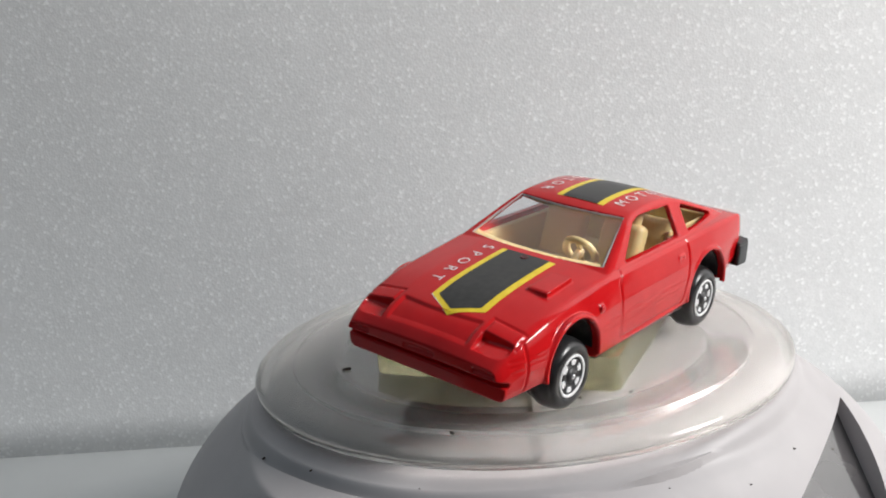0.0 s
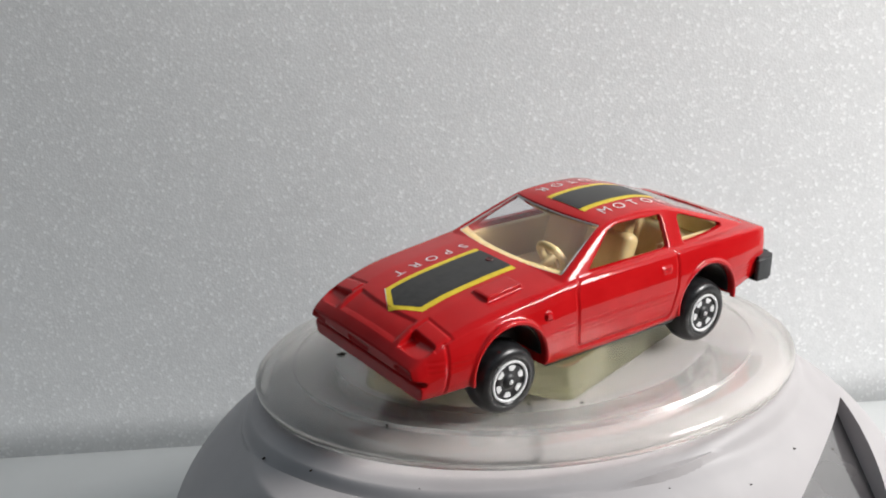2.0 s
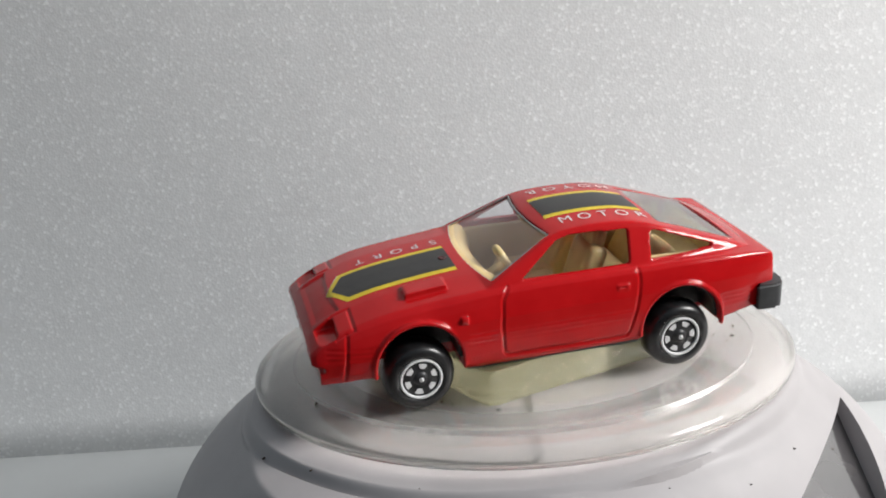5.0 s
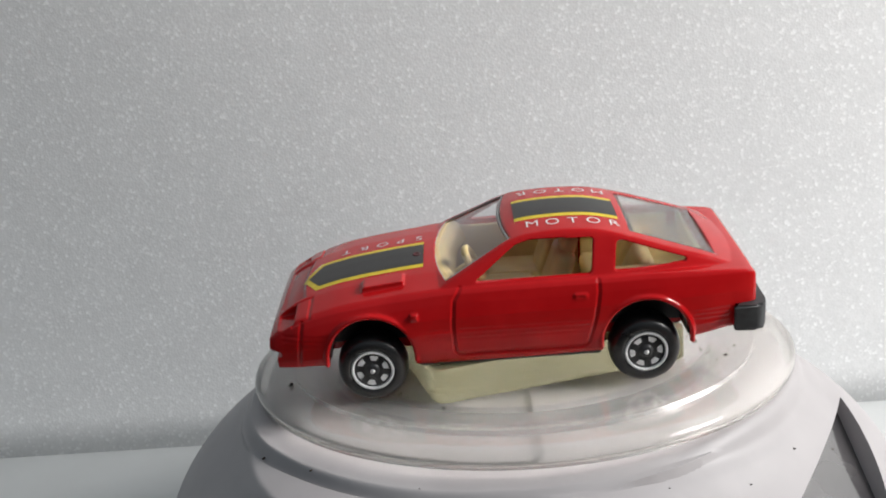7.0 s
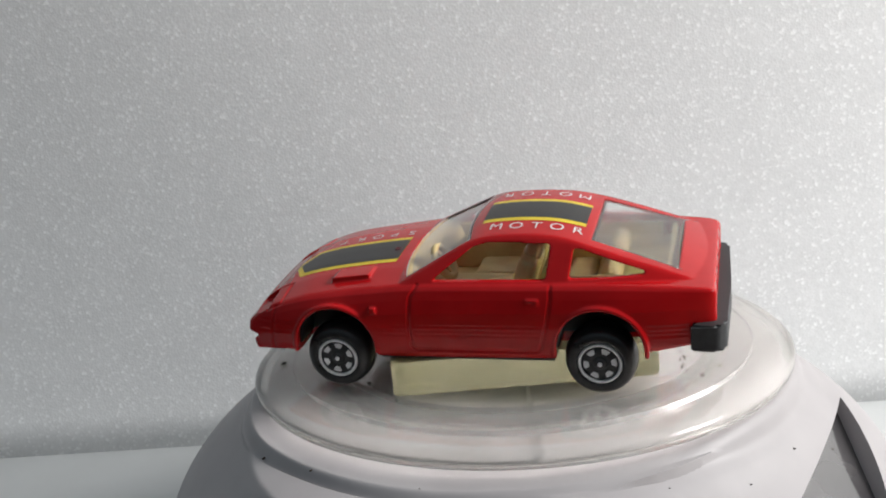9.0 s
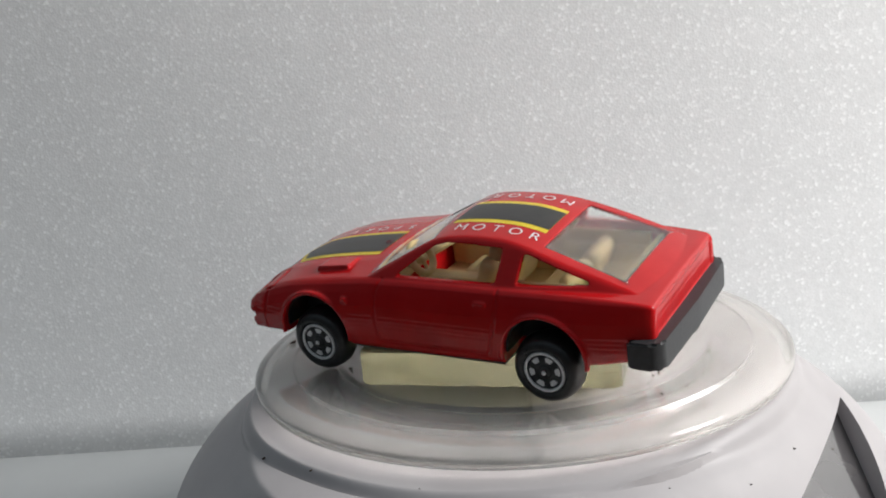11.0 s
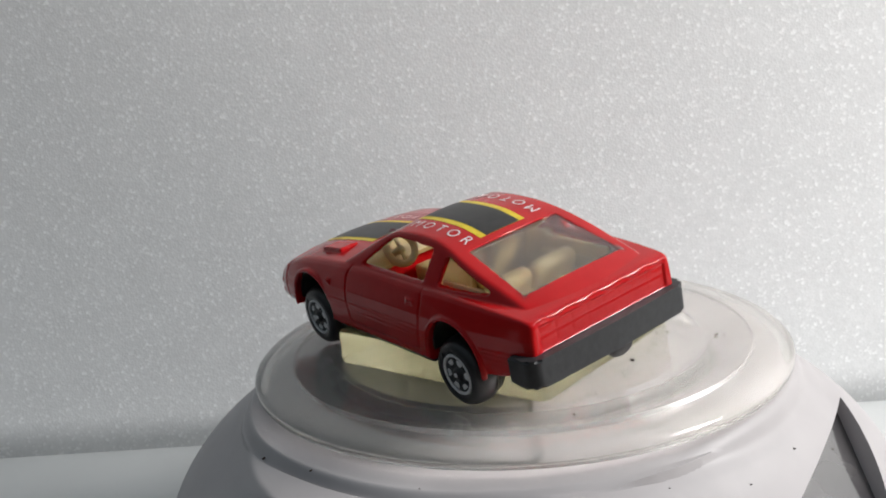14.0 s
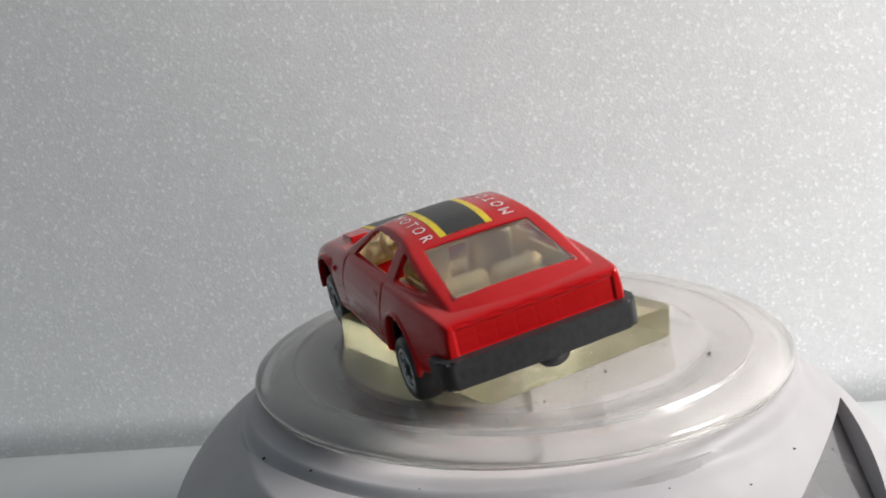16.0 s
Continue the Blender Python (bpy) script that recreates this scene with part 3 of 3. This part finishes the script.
def build_interior(car):
    def piece(name, *lim):
        part(name, box(*lim, 0.2), CREAM, car, smooth=False)
    piece("cabin_floor", -13.3, 9.0, -12.0, 12.0, 2.5, 3.3)
    piece("cabin_floor", -30, -13.35, -9.0, 9.0, 2.5, 3.3)
    for s in (1, -1):
        piece("side_panel", -13.3, 9.0, s * 11.6 - 0.5, s * 11.6 + 0.5, 3.32, 9.8 if s > 0 else 11.1)
        piece("side_panel", -28.9, -13.35, s * 8.7 - 0.25, s * 8.7 + 0.25, 3.32, 8.4)
        piece("arch_cover", -28.6, -13.35, s * 9.4 - 0.9, s * 9.4 + 0.9, 8.45, 9.1)
        piece("side_panel", -27.5, -13.35, s * 10.0 - 0.3, s * 10.0 + 0.3, 9.12, 11.3)
    piece("rear_panel", -29.7, -28.9, -9.9, 9.9, 8.3, 11.2)
    part("parcel_shelf", prism([(-29.1, 3.35), (-29.1, 8.2), (-21.0, 6.6), (-18.4, 3.35)], -8.4, 8.4, "y"), CREAM, car, smooth=False)
    part("tunnel", box(-5, 8, -1.6, 1.6, 3.32, 6.6, 0.5), CREAM, car)
    dash = bmesh.new()
    loops = []
    for k in range(-12, 13):
        y = k
        f = 10.9 - 2.1 * abs(k / 12) ** 2.2
        loops.append([(f + 0.2, y, 11.7), (f - 1.0, y, 11.95), (f - 2.2, y, 11.7), (f - 3.4, y, 10.6), (f - 3.9, y, 9.0), (f - 3.4, y, 8.2), (f - 0.6, y, 8.2)])
    loft(loops, dash)
    part("dashboard", dash, CREAM, car, smooth=True).data.set_sharp_from_angle(angle=radians(40))
    for s in (1, -1):
        seat = bmesh.new()
        y = s * 5.4
        box(-6.5, 2.0, y - 3.6, y + 3.6, 3.0, 6.4, 0.9, seat)
        back = box(-1.7, 1.5, -3.7, 3.7, -0.5, 8.8, 1.2)
        merge(seat, back, Matrix.Translation((-6.6, y, 5.0)) @ Matrix.Rotation(math.radians(-20), 4, "Y"))
        head = box(-1.3, 1.0, -2.3, 2.3, 7.6, 11.2, 0.9)
        merge(seat, head, Matrix.Translation((-6.6, y, 5.0)) @ Matrix.Rotation(math.radians(-20), 4, "Y"))
        part("seat", seat, CREAM, car)
    rear = bmesh.new()
    box(-17.5, -13.0, -8.6, 8.6, 3.0, 6.4, 1.0, rear)
    for s in (1, -1):
        back = box(-1.5, 1.5, -4.1, 4.1, 0.0, 7.4, 1.4)
        merge(rear, back, Matrix.Translation((-18.6, s * 4.4, 4.5)) @ Matrix.Rotation(math.radians(-26), 4, "Y"))
    part("rear_seat", rear, CREAM, car)
    wheel = bmesh.new()
    m = Matrix.Translation((4.3, 5.6, 11.6)) @ Matrix.Rotation(math.radians(-62), 4, "Y")
    n, k2 = 40, 10
    tmp = bmesh.new()
    vs = [[tmp.verts.new(((2.5 + 0.6 * math.cos(2 * math.pi * j / k2)) * math.cos(2 * math.pi * i / n), (2.5 + 0.6 * math.cos(2 * math.pi * j / k2)) * math.sin(2 * math.pi * i / n), 0.6 * math.sin(2 * math.pi * j / k2))) for j in range(k2)] for i in range(n)]
    for i in range(n):
        for j in range(k2):
            tmp.faces.new((vs[i][j], vs[(i + 1) % n][j], vs[(i + 1) % n][(j + 1) % k2], vs[i][(j + 1) % k2]))
    bmesh.ops.recalc_face_normals(tmp, faces=tmp.faces[:])
    box(-2.2, 2.2, -0.35, 0.35, -0.2, 0.15, 0.1, tmp)
    merge(wheel, lathe([(0, 0.3), (0.6, 0.25), (0.7, -0.3), (0.5, -3.5), (0, -3.5)], 20))
    merge(wheel, tmp)
    bmesh.ops.transform(wheel, matrix=m, verts=wheel.verts)
    part("steering_wheel", wheel, CREAM, car)


def glass_panel(low, high, y_low, y_high, bend, crown, thick, rim=0.0):
    """A slightly crowned plate between two edges."""
    bm = bmesh.new()
    n = Vector((low[1] - high[1], 0, high[0] - low[0]))
    n = (n if n.z > 0 else -n).normalized()
    grids = []
    for off in (0.0, -thick):
        g = []
        for i in range(13):
            u = i / 12
            row = []
            for k in range(-12, 13):
                v = k / 12
                x = low[0] + (high[0] - low[0]) * u - bend * (1 - 0.4 * u) * v * v
                z = low[1] + (high[1] - low[1]) * u
                y = (y_low + (y_high - y_low) * u) * v
                row.append(bm.verts.new(Vector((x, y, z)) + n * (off + crown * (1 - v * v) * 0.6 + crown * 4 * u * (1 - u) * 0.5)))
            g.append(row)
        grids.append(g)
    a, b = grids
    for i in range(12):
        for k in range(24):
            bm.faces.new((a[i][k], a[i][k + 1], a[i + 1][k + 1], a[i + 1][k]))
            bm.faces.new((b[i][k], b[i + 1][k], b[i + 1][k + 1], b[i][k + 1]))
    edge = lambda g: [g[0][k] for k in range(25)] + [g[i][24] for i in range(1, 13)] + [g[12][k] for k in range(23, -1, -1)] + [g[i][0] for i in range(11, 0, -1)]
    ea, eb = edge(a), edge(b)
    for i in range(len(ea)):
        j = (i + 1) % len(ea)
        bm.faces.new((ea[i], eb[i], eb[j], ea[j]))
    bmesh.ops.recalc_face_normals(bm, faces=bm.faces[:])
    return bm


def glass_edge(low, high, y_low, y_high, bend, crown, r):
    """A thin bead along the rim of a pane."""
    n = Vector((low[1] - high[1], 0, high[0] - low[0]))
    n = (n if n.z > 0 else -n).normalized()

    def at(u, v):
        x = low[0] + (high[0] - low[0]) * u - bend * (1 - 0.4 * u) * v * v
        return Vector((x, (y_low + (y_high - y_low) * u) * v, low[1] + (high[1] - low[1]) * u)) + n * (0.12 + crown * (1 - v * v) * 0.6 + crown * 4 * u * (1 - u) * 0.5)
    e = 0.955
    path = [at(0.03, -e + 2 * e * k / 24) for k in range(25)] + [at(0.03 + 0.93 * k / 14, e) for k in range(1, 15)] + [at(0.96, e - 2 * e * k / 24) for k in range(1, 25)] + [at(0.96 - 0.93 * k / 14, -e) for k in range(1, 14)]
    bm = bmesh.new()
    rings = []
    for i, p in enumerate(path):
        d = (path[(i + 1) % len(path)] - path[i - 1]).normalized()
        side = d.cross(n).normalized()
        rings.append([bm.verts.new(p + side * r * math.cos(a) + n * r * math.sin(a)) for a in (2 * math.pi * j / 8 for j in range(8))])
    for i in range(len(rings)):
        a, b = rings[i], rings[(i + 1) % len(rings)]
        for j in range(8):
            bm.faces.new((a[j], a[(j + 1) % 8], b[(j + 1) % 8], b[j]))
    bmesh.ops.recalc_face_normals(bm, faces=bm.faces[:])
    return bm


def build_car():
    car = new("toy_car")
    tagged(car, "red die-cast toy coupe with black and yellow stripes, tilted", "toy car")
    work = build_body_mesh()
    tree = BVHTree.FromPolygons([v.co.copy() for v in work.data.vertices], [tuple(p.vertices) for p in work.data.polygons])
    split_body(work, car)
    bpy.data.objects.remove(work)
    # printed stripes and words
    taper = lambda lo, hi, corner, tip: (lambda x: (lo, hi) if x < corner else (lo + ((lo + hi) / 2 - lo) * min(1, (x - corner) / (tip - corner)), hi + ((lo + hi) / 2 - hi) * min(1, (x - corner) / (tip - corner))))
    part("hood_stripe_border", decal(tree, (11.9, 31.0, taper(-3.45, 6.15, 28.5, 31.0)), 0.05), YELLOW_DECAL, car, "yellow printed border")
    part("hood_stripe", decal(tree, (11.9, 30.1, taper(-2.45, 5.05, 28.1, 30.1)), 0.09), BLACK_DECAL, car, "black printed hood stripe with arrow end")
    part("hood_stripe_tip", decal(tree, (28.45, 31.1, lambda x: (-3.6 + (x - 28.45) * 1.86, -3.3 + (x - 28.45) * 1.74)), 0.08), WHITE_DECAL, car, "pale misprinted edge")
    part("roof_stripe_border", decal(tree, (-17.6, -2.2, lambda x: (-3.5, 5.1)), 0.05), YELLOW_DECAL, car, "yellow printed border")
    part("roof_stripe", decal(tree, (-17.6, -2.2, lambda x: (-2.4, 4.0)), 0.09), BLACK_DECAL, car, "black printed roof stripe")
    part("lettering", lettering(tree, "MOTOR", [(-4.7 - 3.0 * k, 7.0) for k in range(5)], 2.75, 180), WHITE_DECAL, car, "white printed word")
    part("lettering", lettering(tree, "MOTOR", [(-16.0 + 3.0 * k, -6.6) for k in range(5)], 2.75, 0), WHITE_DECAL, car, "white printed word")
    part("lettering", lettering(tree, "SPORT", [(12.7 + 2.98 * k, -5.65) for k in range(5)], 2.6, 0), WHITE_DECAL, car, "white printed word")
    hole = on_surface(tree, 12.96, 1.26, 0.1)
    part("hood_hole", lathe([(0, -0.0), (0.38, 0.0), (0.45, 0.08), (0.62, 0.08), (0.66, -0.1)], 24, m=Matrix.Translation(hole)), mat("dark_red_pit", (0.08, 0.004, 0.006), 0.3), car, "dark moulding pit")
    # glazing
    g = part("windscreen", glass_panel((10.5, 11.55), (-0.5, 16.7), 12.6, 9.75, 1.9, 0.15, 0.35), GLASS, car, "clear plastic windscreen")
    g2 = part("rear_window", glass_panel((-31.4, 11.85), (-18.5, 16.15), 9.7, 8.8, 0.0, 0.12, 0.5), HAZY, car, "hazy clear plastic rear window")
    g.visible_shadow = False
    part("windscreen_edge", glass_edge((10.5, 11.55), (-0.5, 16.7), 12.6, 9.75, 1.9, 0.15, 0.13), EDGE, car, "pale clear plastic edge round the windscreen")
    build_interior(car)
    # underside, bumper, exhaust
    plate = box(-26, 30, -9.0, 9.0, 0.8, 2.0, 0.3)
    box(-13.4, 13.2, -14.7, 14.7, -0.25, 0.6, 0.2, plate)
    part("chassis", plate, BLACK_PLASTIC, car, "black plastic underside", smooth=False)
    bump = prism(rounded([(-32.6, -15.1), (-32.6, -14.4), (-34.4, -14.3), (-34.4, 14.3), (-32.6, 14.6), (-32.6, 15.35), (-36.3, 15.2), (-37.5, 13.9), (-37.9, 0.0), (-37.5, -13.6), (-36.2, -14.9)], 0.6, 3), 2.0, 6.05, "z")
    bmesh.ops.bevel(bump, geom=[e for e in bump.edges if abs(e.verts[0].co.z - e.verts[1].co.z) < 0.01], offset=0.35, segments=3, affect="EDGES")
    b = part("rear_bumper", bump, BUMPER, car, "dark grey plastic rear bumper")
    b.data.set_sharp_from_angle(angle=radians(50))
    ex = bmesh.new()
    merge(ex, lathe([(0, 0), (2.0, 0), (2.2, -0.3), (2.2, -3.5), (0, -3.5)], 40), Matrix.Translation((-36.9, -1.2, 1.7)) @ Matrix.Rotation(math.radians(-90), 4, "Y") @ Matrix.Diagonal((0.75, 1.1, 1, 1)))
    part("tow_boss", ex, BLACK_PLASTIC, car)
    arc = [(math.cos(math.radians(k)), math.sin(math.radians(k))) for k in range(0, 181, 6)]
    for s in (1, -1):
        for x, label in ((-20.0, "black inner rear wheel arch"), (20.1, "black inner front wheel arch")):
            outline = [(x + 6.32 * a, 1.9 + 6.32 * b) for a, b in arc] + [(x + 6.0 * a, 1.9 + 6.0 * b) for a, b in arc[::-1]]
            liner = prism(outline, min(s * 9.3, s * 14.4), max(s * 9.3, s * 14.4), "y")
            prism([(x + 6.32 * a, 1.9 + 6.32 * b) for a, b in arc], min(s * 9.0, s * 9.3), max(s * 9.0, s * 9.3), "y", liner)
            part("arch_liner", liner, BLACK_PLASTIC, car, label, smooth=False)
    for x in (20.1, -20.0):
        for s in (1, -1):
            build_wheel(car, x, s)
        part("axle", merge(bmesh.new(), lathe([(0, -13), (0.5, -13), (0.5, 13), (0, 13)], 16), Matrix.Translation((x, 0, 0.45)) @ Matrix.Rotation(math.pi / 2, 4, "X")), SILVER, car, "thin steel axle")
    return car


car = build_car()


# ---- crumbs ----
def build_crumbs(name, spots, label, seed, height):
    rnd = random.Random(seed)
    bm = bmesh.new()
    for x, y, size in spots:
        tmp = bmesh.new()
        bmesh.ops.create_icosphere(tmp, subdivisions=1, radius=1.0)
        for v in tmp.verts:
            v.co *= rnd.uniform(0.6, 1.2)
        h = 0.16 * size + 0.06
        merge(bm, tmp, Matrix.Translation((x, y, height(x, y) + h * 0.7)) @ Matrix.Rotation(rnd.uniform(0, 6.3), 4, "Z") @ Matrix.Diagonal((0.5 * size, 0.17 * size + 0.04, h, 1)))
    ob = part(name, bm, DIRT)
    return tagged(ob, label, "crumbs", kind="stuff")


rnd = random.Random(5)
SPOTS = [(-9.9, -38.8, 1.6), (-28.2, -11.4, 1.9), (0, -23.3, 0.8), (8.2, -28.8, 0.7), (6.5, -29.1, 0.9), (23.8, 15.0, 0.9), (28.5, 12.3, 0.9), (30.1, 19.4, 0.6), (31.8, 15.1, 0.8), (19.9, -18.0, 0.9),
         (19.8, -21.2, 0.8), (22.4, -12.2, 1.2), (14.1, 11.0, 0.9), (11.8, 18.0, 1.0), (10.4, 20.6, 1.2), (24.1, 17.1, 0.9), (-1.8, 32.7, 1.3), (6.2, 29.7, 0.7)]
SPOTS += [(20 + rnd.gauss(0, 6), 14 + rnd.gauss(0, 6), rnd.uniform(0.25, 0.6)) for _ in range(26)] + [(rnd.uniform(-30, 30), rnd.uniform(-34, 34), rnd.uniform(0.2, 0.45)) for _ in range(40)]

for _ in range(46):
    u, off = rnd.random(), abs(rnd.gauss(0, 1.6)) + 0.4
    SPOTS.append((13.9 + 14.3 * u + 0.935 * off, -27.5 + 37.8 * u - 0.354 * off, rnd.uniform(0.25, 0.75)))
for _ in range(30):
    u, off = rnd.random(), abs(rnd.gauss(0, 2.2)) + 0.4
    SPOTS.append((28.2 - 37.0 * u + 0.35 * off, 10.3 + 14.0 * u + 0.94 * off, rnd.uniform(0.25, 0.8)))


def in_block(x, y):
    u = Vector((x, y)) - Vector((9.7, -1.6))
    e = Vector((14.3, 37.8)).normalized()
    return abs(u.dot(e)) < 20.6 and abs(u.dot(Vector((-e.y, e.x)))) < 20.2


SPOTS = [s for s in SPOTS if not in_block(s[0], s[1]) and math.hypot(s[0], s[1]) < 41]
crumbs = build_crumbs("crumbs", SPOTS, "dark crumbs scattered on the clear disc", 3, lambda x, y: 0.0)
rest = [(r * math.cos(a), r * math.sin(a), s) for r, a, s in ((48.5, 3.78, 1.1), (47.6, 4.02, 0.6), (49, 5.6, 0.6), (50, 5.35, 0.5), (47, 4.4, 0.35), (48.3, 5.1, 0.35), (52, 5.75, 0.5))]
build_crumbs("crumbs", rest, "dark crumbs lying on the white base", 4, lambda x, y: base_height(math.hypot(x, y), math.atan2(y, x)))


# ---- the turn of the table ----
def turned(t):
    s = t / 16.0
    return Matrix.Rotation(-2.019447 * s + 0.094401 * s**2 - 0.345748 * s**3 + 0.187565 * s**4, 4, "Z")


def motions():
    fwd = Vector((-0.60233, -0.79823, 0.00556)).normalized()
    left = Vector((0.78992, -0.59703, -0.13995))
    left = (left - fwd * left.dot(fwd)).normalized()
    up = fwd.cross(left)
    rest_pose = Matrix.Translation(Vector((7.08249, -8.38001, 7.62709)) * MM) @ Matrix((fwd, left, up)).transposed().to_4x4()
    for thing, at in ((car, rest_pose), (disc, Matrix.Identity(4)), (block, Matrix.Identity(4)), (crumbs, Matrix.Identity(4))):
        walk(thing, [(0.5 * k, turned(0.5 * k) @ at) for k in range(33)])


motions()
